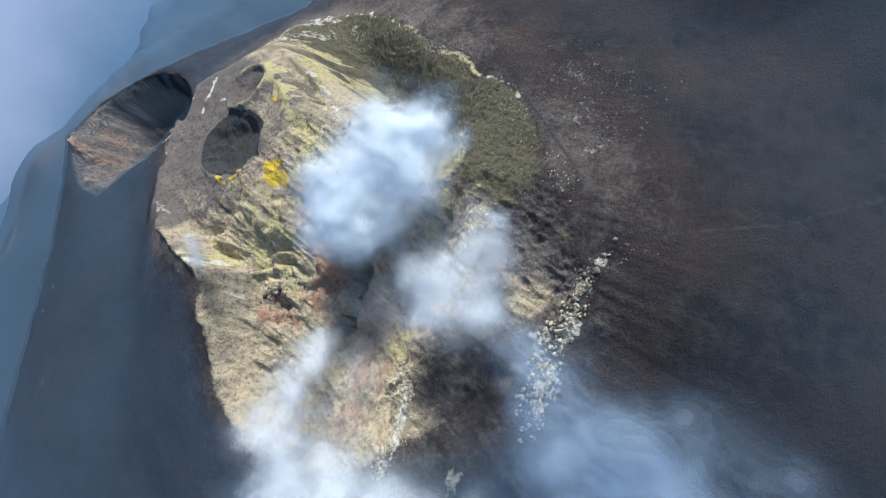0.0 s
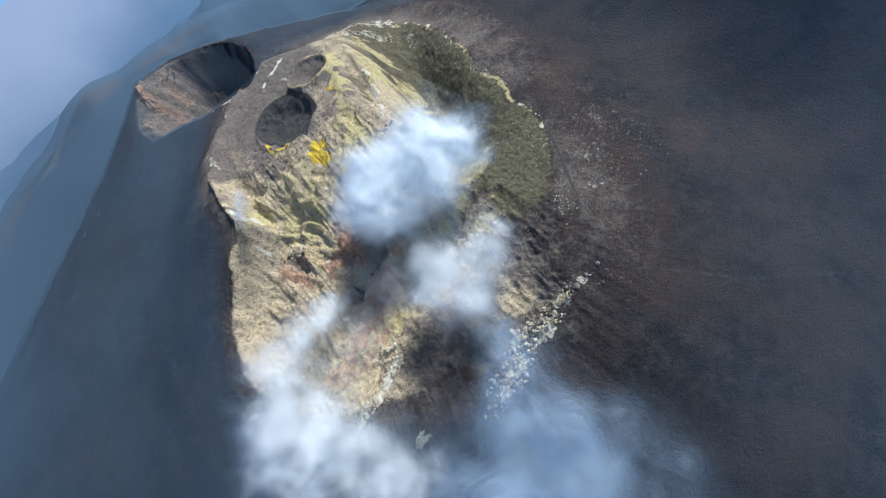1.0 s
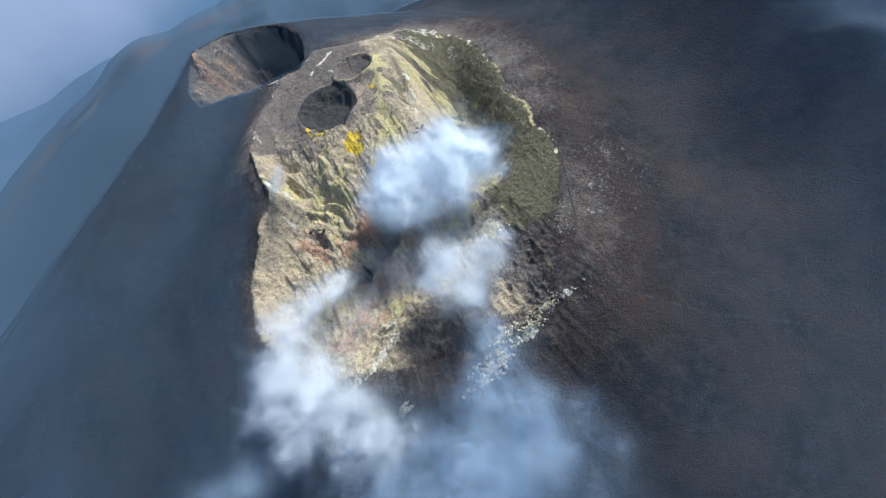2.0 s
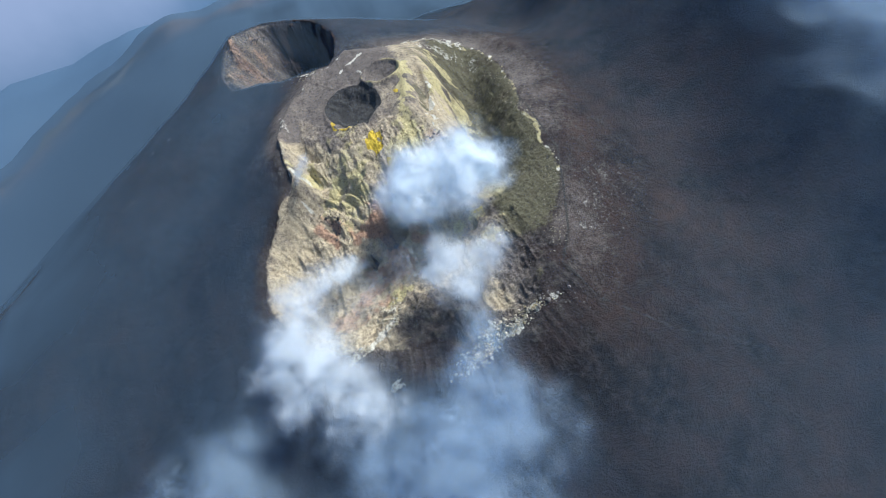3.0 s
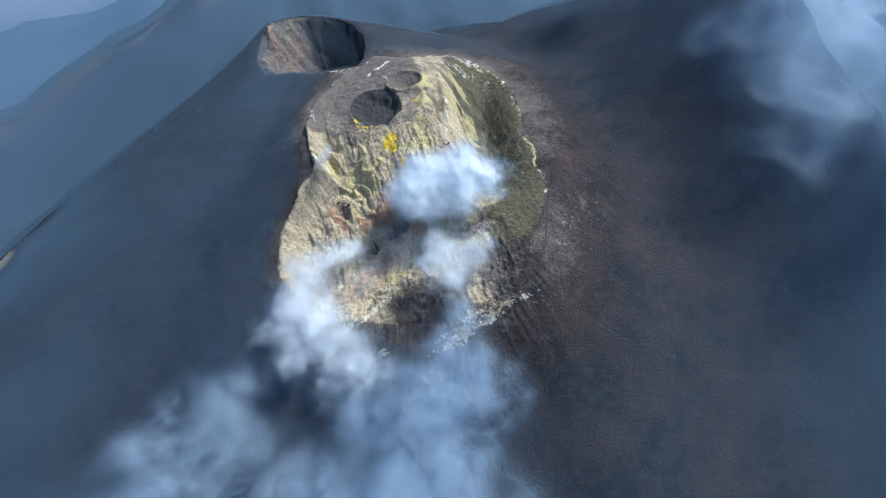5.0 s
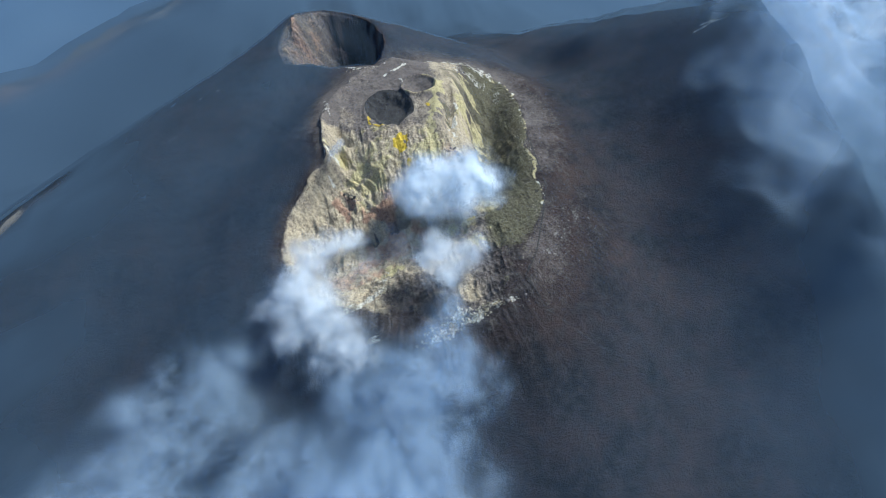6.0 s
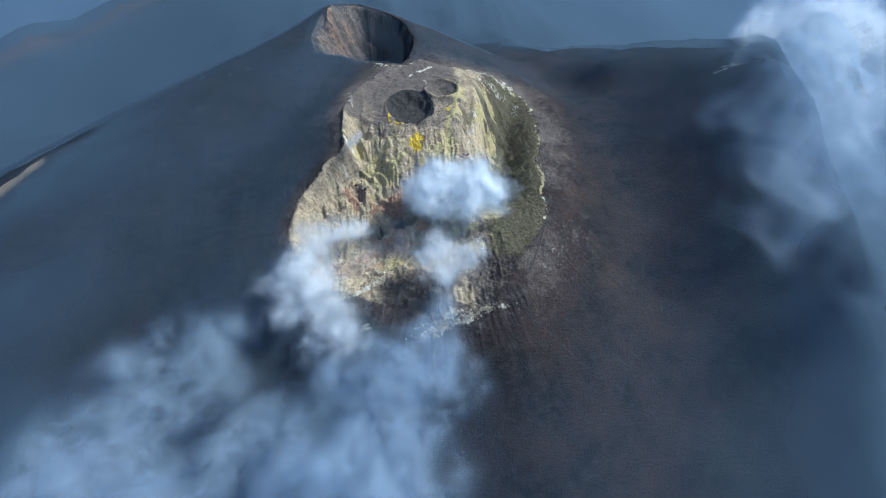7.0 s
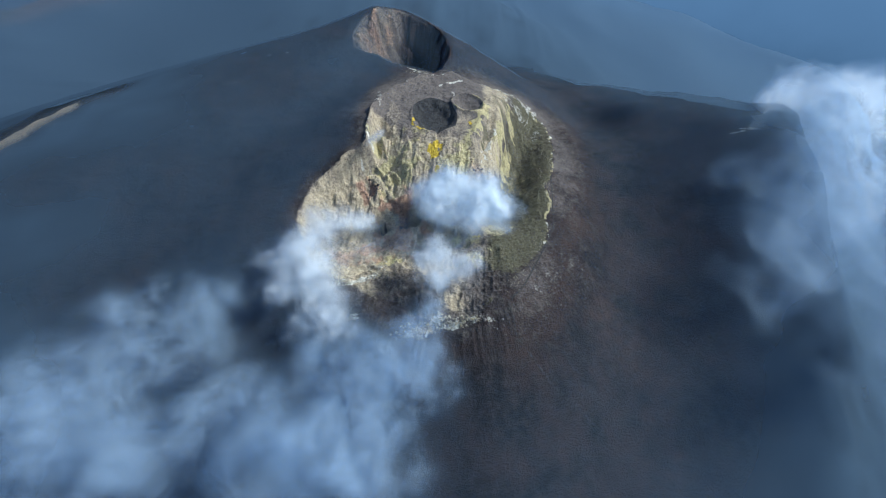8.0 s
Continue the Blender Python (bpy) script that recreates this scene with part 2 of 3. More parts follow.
def height(x, y):
    """Height of the land at (x, y), in metres."""
    s, d, zr, a = ring(x, y, -15.0, 10.0, RIM)
    # outer flanks, steeper towards the front and the right
    front = 0.5 - 0.5 * np.cos(a - math.radians(100))
    left = np.exp(-(((np.abs(a) - math.pi) / 0.9) ** 2))
    steep = 0.30 + 0.42 * front - 0.20 * left
    do = np.maximum(d, 0)
    flank = zr - steep * do * do / (do + 22 - 14 * left) - 0.00012 * do * do * (0.4 + front + 0.15 * left)
    flank = np.maximum(flank, -900 + 0.02 * flank)
    # inside: floor, back shoulder and walls
    lap = step(-62, -112, x)
    d1 = y - (2 + 0.1 * x + 44 * lap) + 7 * fbm(x, y, 45, 3, 21)
    d2 = (22 + 0.32 * (y - 30)) - x + 7 * fbm(x, y, 35, 3, 22)
    high = step(-86, 46, d1) * step(-48, 14, d2)
    floor = -18 + 0.03 * (y + 75) + 14 * step(-40, 40, x) * step(20, -90, y) + 26 * lap * step(-80, 10, y)
    shoulder = 62 + 0.30 * (y - 25) - 0.05 * (x + 40)
    inner = floor + (shoulder - floor) * high
    wx, wy = x + 5 * vnoise(x / 19.0, y / 23.0, None, 34), y + 5 * vnoise(x / 21.0, y / 17.0, None, 35)
    across, along = 0.77 * wx + 0.64 * wy, 0.64 * wx - 0.77 * wy
    rill = 1 - 2 * np.abs(vnoise(wx / 9.0, wy / 60.0, None, 31)) + 0.6 * (1 - 2 * np.abs(vnoise(wx / 4.0, wy / 30.0, None, 32)))
    rill_w = 1 - 2 * np.abs(vnoise(across / 9.0, along / 60.0, None, 36)) + 0.6 * (1 - 2 * np.abs(vnoise(across / 4.0, along / 30.0, None, 37)))
    west_wall = step(-45, -80, x)
    rill = rill * (1 - west_wall) + rill_w * west_wall
    inner = inner + 2.1 * rill * step(0.04, 0.2, high) * (1 - step(0.72, 0.97, high))
    ledge = (inner / 6.5 + 0.5 * vnoise(x / 30.0, y / 30.0, None, 38)) % 1.0
    inner = inner + 2.6 * (step(0.0, 0.75, ledge) - ledge) * step(0.03, 0.2, high) * (1 - step(0.8, 0.97, high)) * step(40, -30, x)
    inner = inner + 1.0 * fbm(x, y, 14, 4, 33)
    w = step(0.86 - 0.40 * step(-40, 50, x), 1.0, s)
    inner = inner * (1 - w) + zr * w
    z = np.where(d < 0, inner, flank)
    # neighbour summit with its own vent, and the ridge that joins it
    far_ridge = hump(x, y, 440, 172, 78, 285, 400, 36, 40, 0.40, 0.0002)
    far_ridge = blend_max(far_ridge, hump(x, y, 285, 400, 36, 180, 640, -10, 40, 0.40, 0.0002), 20.0)
    far_ridge = far_ridge - 1.0 * np.maximum(x - 492 - 0.30 * (y - 200) + 10 * fbm(x, y, 60, 4, 52), 0)
    back_ridge = hump(x, y, 60, 260, 64, 150, 700, -10, 30, 0.30, 0.0002)
    z = z + (blend_max(blend_max(z, back_ridge, 30.0), far_ridge, 40.0) - z) * step(0, 45, d)
    z = z + (blend_max(z, hump(x, y, 120, 640, -40, 420, 1500, -260, 170, 0.28), 60.0) - z) * step(60, 200, d)
    # far hazy ridges, and a bank on the western flank
    for one, two in zip(FAR_RIDGE, FAR_RIDGE[1:]):
        z = blend_max(z, hump(x, y, *one, *two, 90, 0.26, 0.00002) + 40 * fbm(x, y, 500, 4, 51) * step(900, 1600, np.hypot(x, y - 60)), 60.0)
    for one, two in zip(MID_RIDGE, MID_RIDGE[1:]):
        z = blend_max(z, hump(x, y, *one, *two, 25, 0.30, 0.00005) + 14 * fbm(x, y, 150, 4, 57) * step(700, 1000, np.hypot(x, y - 60)), 40.0)
    z = blend_max(z, hump(x, y, -585, 150, 42, -700, 25, -26, 5, 0.62, 0.0), 12.0)
    z = z - pit(x, y, 225, 285, 92, 150, 24, -0.30, 0.85, 0.03)
    z = z - pit(x, y, 432, 158, 40, 20, 40, 0.35, 0.4, 0.15)
    z = z + (2.6 * ridged(x, y, 46, 5, 55) + 1.5 * vnoise((x + 0.6 * y) / 16.0, (y - 0.6 * x) / 90.0, None, 56)) * step(-190, -270, x) * step(1300, 700, np.hypot(x, y - 60))
    # far crater behind on the ridge
    s2, dd, zr2, a2 = ring(x, y, -112.0, 292.0, FAR_RIM, 2.5)
    do2 = np.maximum(dd, 0)
    west = np.exp(-(((np.abs(a2 - 0.25) - math.pi) / 0.85) ** 2)) * step(-120, -200, x)
    cone = zr2 - (0.40 - 0.21 * west) * do2 * do2 / (do2 + 12) - (0.0004 - 0.00028 * west) * do2 ** 2
    bowl = zr2 - 60 * step(1.0, 0.72 - 0.5 * step(-105, -165, x), s2) - 30 * step(0.75, 0.30, s2) - 4 * step(1.02, 0.97, s2)
    z = z + (blend_max(z, cone, 16.0) - z) * step(0, 30, d)
    z = np.where(dd < 0, bowl, z)
    # steep holes
    z = z - pit(x, y, -43, 84, 28, 32, 10, 0.2, 0.42, 0.12, 81) + 1.5 * np.exp(-((np.hypot((x + 43) / 31, (y - 84) / 35) - 1) / 0.08) ** 2)
    z = z - pit(x, y, 0, 113, 20, 17, 7.5, 0.2, 0.8, 0.06) + 4.0 * np.exp(-((np.hypot(x / 22, (y - 114) / 19) - 1) / 0.13) ** 2)
    # gully down the back wall, fins on the left rim, ribs below the front rim
    gx_ = x - (20 + 0.24 * (y - 40))
    z = z - 9 * np.exp(-(gx_ / 6.0) ** 2) * step(18, 45, y) * step(122, 92, y) + 3 * np.exp(-((gx_ + 13) / 6.0) ** 2) * step(15, 45, y) * step(125, 95, y)
    z = z + 4.5 * np.exp(-(((s - 0.975) / 0.025) ** 2)) * (x < -60) * (0.7 + 0.6 * fbm(x, y, 18, 3, 83)) * step(-40, 10, y)
    z = z + 1.1 * vnoise(a * 60, d / 60, None, 85) * step(2, 14, d) * step(70, 30, d) * step(-120, -135, y) * step(75, 35, x)
    z = z - pit(x, y, -62, -45, 16, 11, 30, 0.1, 0.3) - pit(x, y, -92, -50, 12, 8, 20, 0.1, 0.3) - pit(x, y, 28, 6, 15, 5, 12, -0.2, 0.5) - pit(x, y, 7, -71, 3.5, 10, 14, -0.35, 0.5, 0.2)
    z = z - pit(x, y, -114, -8, 13, 8, 7, 0.3, 0.7, 0.25)
    # roughness: rocky inside on the left, smooth ash elsewhere
    rocky = step(1.04, 0.97, s) * step(70, 10, x + 0.1 * y)
    z = z + rocky * (2.2 * ridged(x, y, 17, 4, 43) + 1.1 * ridged(x, y, 6, 3, 44)) * (0.12 + 0.88 * step(62, 25, y + 0.25 * x))
    z = z + step(1.0, 0.9, s2) * (5.5 * ridged(x, y, 30, 4, 45) + 1.6 * ridged(x, y, 8, 3, 54))
    z = z + step(1.0, 0.97, s) * step(40, 70, x) * (0.5 * ridged(x, y, 9, 3, 48) + 0.4 * ridged(x, y, 3.5, 2, 49))
    z = z + (0.30 * vnoise(a * 42, d / 30, None, 86) + 0.22 * vnoise(a * 90, d / 12, None, 87)) * (0.5 + fbm(x, y, 40, 3, 88)) * step(8, 26, d) * step(110, 50, d) * step(20, 60, x) * step(30, -30, y)
    z = z + 0.9 * fbm(x, y, 30, 5, 41) * step(900, 300, np.hypot(x, y - 60))
    z = z + 3.0 * ridged(x, y, 55, 5, 47) * step(300, 400, x) * step(700, 500, np.hypot(x, y - 60))
    z = z + 30 * fbm(x, y, 700, 4, 46) * step(700, 1600, np.hypot(x, y - 60))
    return z


# ---- where the crusts, stains and painted light and shade lie ----
def blobs(x, y, spots, wobble=0.35, size=16.0, seed=60):
    """0 to 1: patches (x, y, half length, half width, turn in degrees, strength) with ragged edges."""
    out = np.zeros_like(x)
    rag = wobble * fbm(x, y, size, 4, seed)
    for cx, cy, rx, ry, turn, strength in spots:
        near = (np.abs(x - cx) < 2 * max(rx, ry)) & (np.abs(y - cy) < 2 * max(rx, ry))
        c, s = math.cos(math.radians(turn)), math.sin(math.radians(turn))
        u, v = (x[near] - cx) * c + (y[near] - cy) * s, (y[near] - cy) * c - (x[near] - cx) * s
        out[near] = np.maximum(out[near], strength * step(1.35, 0.45, np.hypot(u / rx, v / ry) + rag[near]))
    return out


def trail(x, y, line, width):
    """1 on a line of points, 0 away from it."""
    out = np.full_like(x, 1e9)
    for (x0, y0), (x1, y1) in zip(line, line[1:]):
        t = np.clip(((x - x0) * (x1 - x0) + (y - y0) * (y1 - y0)) / ((x1 - x0) ** 2 + (y1 - y0) ** 2), 0, 1)
        out = np.minimum(out, np.hypot(x - x0 - t * (x1 - x0), y - y0 - t * (y1 - y0)))
    return step(width, 0.3 * width, out)


def stains(x, y):
    s, d, zr, a = ring(x, y, -15.0, 10.0, RIM, 1.6)
    s2, dd, zr2, a2 = ring(x, y, -112.0, 292.0, FAR_RIM, 3.0)
    inn = step(1.02, 0.97, s)
    right = step(34, 62, x - 0.15 * (y - 60))
    streak = 0.5 + 0.5 * vnoise(x / 4.0 + 0.9 * vnoise(x / 14.0, y / 18.0), y / 40.0, None, 71)
    mott = fbm(x, y, 13, 4, 72)
    wall = step(62, 30, y - 0.25 * x) * step(-75, -35, y)
    L = {}
    L["cinder_and_lit"] = np.maximum(inn * 0.9, 0.9 * step(110, -10, d) * step(20, 80, y) * (0.85 + 0.2 * fbm(x, y, 40, 4, 96)))
    # outside the rim the sunlit zone is painted as paler ash, fading outward
    L["cinder_and_lit"] = np.maximum(L["cinder_and_lit"], 0.62 * step(130, -10, d) * step(-300, -130, y) * (0.75 + 0.35 * fbm(x, y, 40, 4, 97)))
    base = (0.62 - 0.42 * step(-15, 20, x) * step(-40, -75, y)) + 0.14 * mott + 0.22 * wall * streak + 0.12 * step(-30, -70, y)
    L["pale"] = inn * (1 - right) * np.clip(0.26 + 0.10 * mott * step(40, 80, y) + (base - 0.26) * step(78, 40, y - 0.2 * x) + 0.5 * step(15, 30, x) * (0.7 + 0.6 * streak), 0, 1)
    L["pale"] = np.maximum(L["pale"], inn * blobs(x, y, [(-85, 12, 48, 22, -62, 1.0), (-100, -65, 60, 45, 20, 0.85), (-166, -50, 17, 60, -26, 0.85), (6, -96, 30, 7, 35, 0.8),
                                                         (-30, -62, 26, 10, 20, 0.85), (-104, 42, 18, 26, 10, 0.85), (-30, 40, 60, 16, 4, 0.62), (-6, 70, 22, 30, -10, 0.55), (-96, 74, 16, 24, 10, 0.5), (34, 50, 13, 44, -12, 0.9), (-120, -118, 40, 14, 12, 0.85)]))
    terrace = step(-122, -136, y + 0.45 * (x + 60)) * step(-96, -78, x + 0.2 * (y + 130))
    terrace = np.maximum(terrace, 0.8 * blobs(x, y, [(-45, -128, 40, 18, -20, 1.0)]))
    L["pale"] *= 1 - 0.6 * terrace
    L["cinder_and_lit"] *= (1 - 0.1 * terrace * inn) * (1 - 0.45 * right * inn)
    L["olive"] = inn * np.maximum(blobs(x, y, [(92, -15, 24, 80, -12, 0.95), (106, 105, 24, 62, -12, 0.95), (78, -78, 18, 50, -32, 0.95), (62, 145, 22, 26, 0, 0.7),
                                               (-78, -98, 10, 14, 0, 0.7), (24, 66, 5, 26, -14, 0.85)], 0.8, 12), np.maximum(0.92 * right * step(-135, -90, y), 0.42 * terrace)) * (0.95 + 0.15 * mott)
    L["ochre"] = inn * blobs(x, y, [(12, 74, 8, 44, -16, 1.0), (-3, 28, 11, 22, -10, 0.85), (48, 92, 8, 34, -8, 0.85), (60, 84, 10, 40, -6, 0.75), (66, 150, 10, 18, 0, 0.75), (-98, 14, 12, 22, -30, 0.85),
                                    (-82, 2, 22, 34, -62, 0.75), (14, -96, 20, 8, 30, 0.8), (-62, 50, 20, 10, 0, 0.62), (-112, 32, 10, 18, 10, 0.85), (-79, -98, 11, 10, 0, 0.95), (-4, -66, 9, 8, 0, 0.9), (14, -62, 10, 8, 0, 0.8), (72, 55, 22, 40, 0, 0.44),
                                    (-84, -20, 8, 34, -4, 0.75), (-12, 10, 20, 14, 0, 0.7), (40, -40, 22, 14, 20, 0.62)], 0.6, 9)
    L["rust"] = inn * blobs(x, y, [(-117, -14, 14, 12, 0, 0.85), (-70, -68, 34, 15, -20, 1.0), (-76, -26, 24, 16, 0, 0.9), (-40, -58, 16, 12, 0, 0.8), (-98, -82, 26, 18, 0, 0.8), (-125, -98, 30, 14, 0, 0.68), (20, 12, 16, 6, -10, 0.6)], 0.5, 9)
    L["sulphur"] = blobs(x, y, [(-39, 26, 8, 10, -5, 1.4), (-34, 6, 3, 6, 10, 0.8), (4, 78, 3, 6, 0, 0.85), (-60, 55, 10, 2.2, -30, 0.8), (-70, 68, 2.5, 9, 0, 0.8), (20, -60, 7, 4, 0, 0.7), (-60, 34, 4, 3, 0, 0.55)], 0.4, 5)
    crest = step(0.035, 0.005, np.abs(s - 0.985 + 0.02 * fbm(x, y, 12, 3, 77)))
    L["ochre"] = np.maximum(L["ochre"], crest * step(60, 95, x) * step(-120, -60, y) * np.clip(0.42 + 0.5 * fbm(x, y, 6, 3, 76), 0, 0.8))
    lip = np.exp(-((np.hypot(x / 22, (y - 114) / 19) - 1) / 0.14) ** 2)
    L["ochre"] = np.maximum(L["ochre"], lip * (0.62 + 0.3 * mott))
    L["crust"] = np.maximum(crest * (0.44 * step(60, 95, x) * step(-135, -100, y) + 0.42 * step(60, 20, x) * step(-20, 20, y)) * (0.7 + 1.0 * fbm(x, y, 6, 3, 78)),
                            blobs(x, y, [(75, 214, 30, 5, -10, 0.66), (102, 202, 20, 6, -40, 0.66), (72, 186, 30, 9, -22, 0.58), (112, 160, 6, 20, -10, 0.5), (-118, 20, 11, 3.5, 60, 0.95), (-72, 203, 18, 2, -20, 0.8), (-46, 192, 12, 2.5, 40, 0.9),
                                         (-28, -165, 22, 5, 24, 0.72), (-8, -166, 14, 4, 16, 0.8), (16, -163, 14, 3, 0, 0.7), (-107, -166, 9, 4, 0, 0.7), (-24, 160, 18, 2, 30, 0.85), (30, 56, 3.5, 24, -16, 0.85), (-118, 100, 2.5, 14, 10, 0.6)], 0.9, 5))
    L["crust"] = np.maximum(L["crust"], 0.6 * trail(x, y, [(-120, 222), (-84, 212), (-48, 203), (-38, 180), (-24, 150), (-20, 128)], 4) * (0.7 + 0.9 * fbm(x, y, 8, 3, 75)))
    L["crust"] = np.maximum(L["crust"], 0.66 * trail(x, y, [(-84, -100), (-90, -122), (-112, -133), (-136, -136)], 7) * (0.8 + 0.5 * fbm(x, y, 5, 3, 79)))
    # dark pit rock, ledge and path; darkness inside vents and slit is painted shade
    L["dark_and_shade"] = np.maximum(blobs(x, y, [(-62, -45, 14, 9, 0, 1.0), (-92, -50, 10, 6, 0, 1.0), (7, -71, 3, 9, -20, 1.0), (28, 9, 15, 4, -12, 1.0), (-113, -4, 9, 3, 20, 0.6)], 0.5, 6),
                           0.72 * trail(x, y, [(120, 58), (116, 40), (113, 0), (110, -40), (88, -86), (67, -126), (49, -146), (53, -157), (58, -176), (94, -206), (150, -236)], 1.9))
    L["dark_and_shade"] = np.maximum(L["dark_and_shade"], 1.2 * step(1.06, 0.96, np.hypot((x + 43) / 29, (y - 84) / 33) + 0.10 * fbm(x, y, 17, 3, 81)))
    hollow = step(1.02, 0.97, s2)
    # far crater: the sunlit left scree is painted paler, the shaded rest darker
    lit_scree = step(-118, -160, x - 0.30 * (y - 290) + 14 * fbm(x, y, 30, 4, 98))
    L["cinder_and_lit"] = np.maximum(L["cinder_and_lit"] * (1 - 0.6 * hollow), hollow * lit_scree)
    L["rust"] = np.maximum(L["rust"], 0.56 * hollow * lit_scree * (0.8 + 0.5 * fbm(x, y, 14, 4, 99)))
    L["pale"] = np.maximum(L["pale"], 0.42 * hollow * lit_scree)
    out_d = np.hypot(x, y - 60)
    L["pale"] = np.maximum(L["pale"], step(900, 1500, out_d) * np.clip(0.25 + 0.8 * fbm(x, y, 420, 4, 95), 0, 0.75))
    # sandy western bank, its sunlit crest put into the paler, redder colour
    lit_sand = trail(x, y, [(-600, 132), (-720, 5)], 30)
    L["pale"], L["rust"] = np.maximum(L["pale"], 0.95 * lit_sand), np.maximum(L["rust"], 0.5 * lit_sand)
    crest_w = trail(x, y, [p[:2] for p in MID_RIDGE], 220)
    L["rust"] = np.maximum(L["rust"], crest_w * np.clip(0.55 + 0.7 * fbm(x, y, 120, 4, 93), 0, 0.9))
    L["pale"] = np.maximum(L["pale"], crest_w * np.clip(0.3 + 0.8 * fbm(x, y, 60, 4, 94), 0, 0.9))
    L["crust"] = np.maximum(L["crust"], blobs(x, y, [(-350, 162, 30, 7, 12, 0.44), (-395, 172, 22, 5, 20, 0.44), (-300, 235, 26, 4, 10, 0.5), (-430, 260, 40, 4, 25, 0.5),
                                                     (432, 140, 40, 5, 18, 0.8), (405, 150, 8, 14, 0, 0.7), (440, 110, 6, 26, -20, 0.5), (80, -127, 6, 4, 0, 0.52), (128, -92, 14, 22, 20, 0.42), 
                                                     (100, -112, 18, 14, 0, 0.42), (28, -164, 12, 3, -45, 0.45), (40, -172, 14, 4, -30, 0.40)], 0.95, 5))
    return L
# ---- the land: one sheet ----
def graded(lo, hi, fine, far_lo, far_hi, grow=1.055):
    """Coordinates: close together from lo to hi, then wider and wider."""
    mid = list(np.arange(lo, hi + fine, fine))
    a, stp = [], fine
    v = lo
    while v > far_lo:
        stp = min(stp * grow, 160)
        v -= stp
        a.append(v)
    b, stp, v = [], fine, mid[-1]
    while v < far_hi:
        stp = min(stp * grow, 160)
        v += stp
        b.append(v)
    return np.array(a[::-1] + mid + b)


def sheet(name, gx, gy, gz, layers):
    """A mesh over a grid, with one number per point for each of the named layers."""
    nx, ny = len(gx), len(gy)
    X, Y = np.meshgrid(gx, gy)
    co = np.stack([X, Y, gz], -1).reshape(-1, 3).astype(np.float32)
    i = (np.arange(ny - 1)[:, None] * nx + np.arange(nx - 1)[None, :]).reshape(-1)
    quads = np.stack([i, i + 1, i + 1 + nx, i + nx], 1).astype(np.int32)
    me = bpy.data.meshes.new(name)
    me.vertices.add(len(co))
    me.vertices.foreach_set("co", co.reshape(-1))
    me.loops.add(quads.size)
    me.loops.foreach_set("vertex_index", quads.reshape(-1))
    me.polygons.add(len(quads))
    me.polygons.foreach_set("loop_start", np.arange(0, quads.size, 4, dtype=np.int32))
    me.polygons.foreach_set("use_smooth", np.ones(len(quads), dtype=bool))
    for key, v in layers.items():
        at = me.attributes.new(key, "FLOAT", "POINT")
        at.data.foreach_set("value", np.asarray(v, np.float32).reshape(-1))
    me.update(calc_edges=True)
    return me


gx = graded(-200, 145, 0.8, -4300, 4300)
gy = graded(-195, 390, 0.95, -2500, 4600)
GX, GY = np.meshgrid(gx, gy)
GZ = height(GX, GY)
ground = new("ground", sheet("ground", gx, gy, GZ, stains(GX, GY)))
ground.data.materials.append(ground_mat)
tagged(ground, "volcanic cone of dark ash with sulphur-stained crater", "ground", kind="structure")


# ---- painted haze sheet over the flanks, and the glowing distance ----
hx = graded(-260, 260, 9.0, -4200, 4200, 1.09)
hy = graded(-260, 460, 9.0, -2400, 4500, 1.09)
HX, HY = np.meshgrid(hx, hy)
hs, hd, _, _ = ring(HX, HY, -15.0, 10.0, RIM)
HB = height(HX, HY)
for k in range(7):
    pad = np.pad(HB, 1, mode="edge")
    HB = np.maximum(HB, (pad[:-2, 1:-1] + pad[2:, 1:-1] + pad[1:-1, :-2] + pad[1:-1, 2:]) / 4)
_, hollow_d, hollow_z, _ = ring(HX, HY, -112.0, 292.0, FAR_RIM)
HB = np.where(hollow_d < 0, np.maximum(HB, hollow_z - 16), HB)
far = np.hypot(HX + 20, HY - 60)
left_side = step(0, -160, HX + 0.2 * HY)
# sheet opacity painted by distance and side, standing in for aerial haze
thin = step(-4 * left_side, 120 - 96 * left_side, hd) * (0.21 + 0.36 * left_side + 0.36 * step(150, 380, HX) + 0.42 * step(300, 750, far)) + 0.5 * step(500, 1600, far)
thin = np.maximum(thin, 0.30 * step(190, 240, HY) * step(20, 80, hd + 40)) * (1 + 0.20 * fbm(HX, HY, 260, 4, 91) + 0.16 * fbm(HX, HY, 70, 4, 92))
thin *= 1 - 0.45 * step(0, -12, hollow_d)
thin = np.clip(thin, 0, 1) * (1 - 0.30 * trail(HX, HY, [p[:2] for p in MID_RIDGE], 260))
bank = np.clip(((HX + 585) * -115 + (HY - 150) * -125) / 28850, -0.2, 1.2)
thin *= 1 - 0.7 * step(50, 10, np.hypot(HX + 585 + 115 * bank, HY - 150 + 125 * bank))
haze = new("painted_haze_sheet", sheet("painted_haze_sheet", hx, hy, HB + 2.5 + 9 * step(300, 440, HX) + 0.022 * np.maximum(far - 420, 0), {"veil": np.clip(thin, 0.06, 0.93), "thick": step(500, 2600, far)}))
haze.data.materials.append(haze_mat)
tagged(haze, "see-through sheet over the flanks, painted with thin blue haze", "haze", kind="stuff")

# emissive cylinder standing in for hazy air and far land
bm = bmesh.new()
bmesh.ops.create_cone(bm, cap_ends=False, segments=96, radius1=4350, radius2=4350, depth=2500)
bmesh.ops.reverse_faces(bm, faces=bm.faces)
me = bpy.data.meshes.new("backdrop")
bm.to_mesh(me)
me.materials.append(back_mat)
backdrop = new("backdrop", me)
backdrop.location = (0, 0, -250)
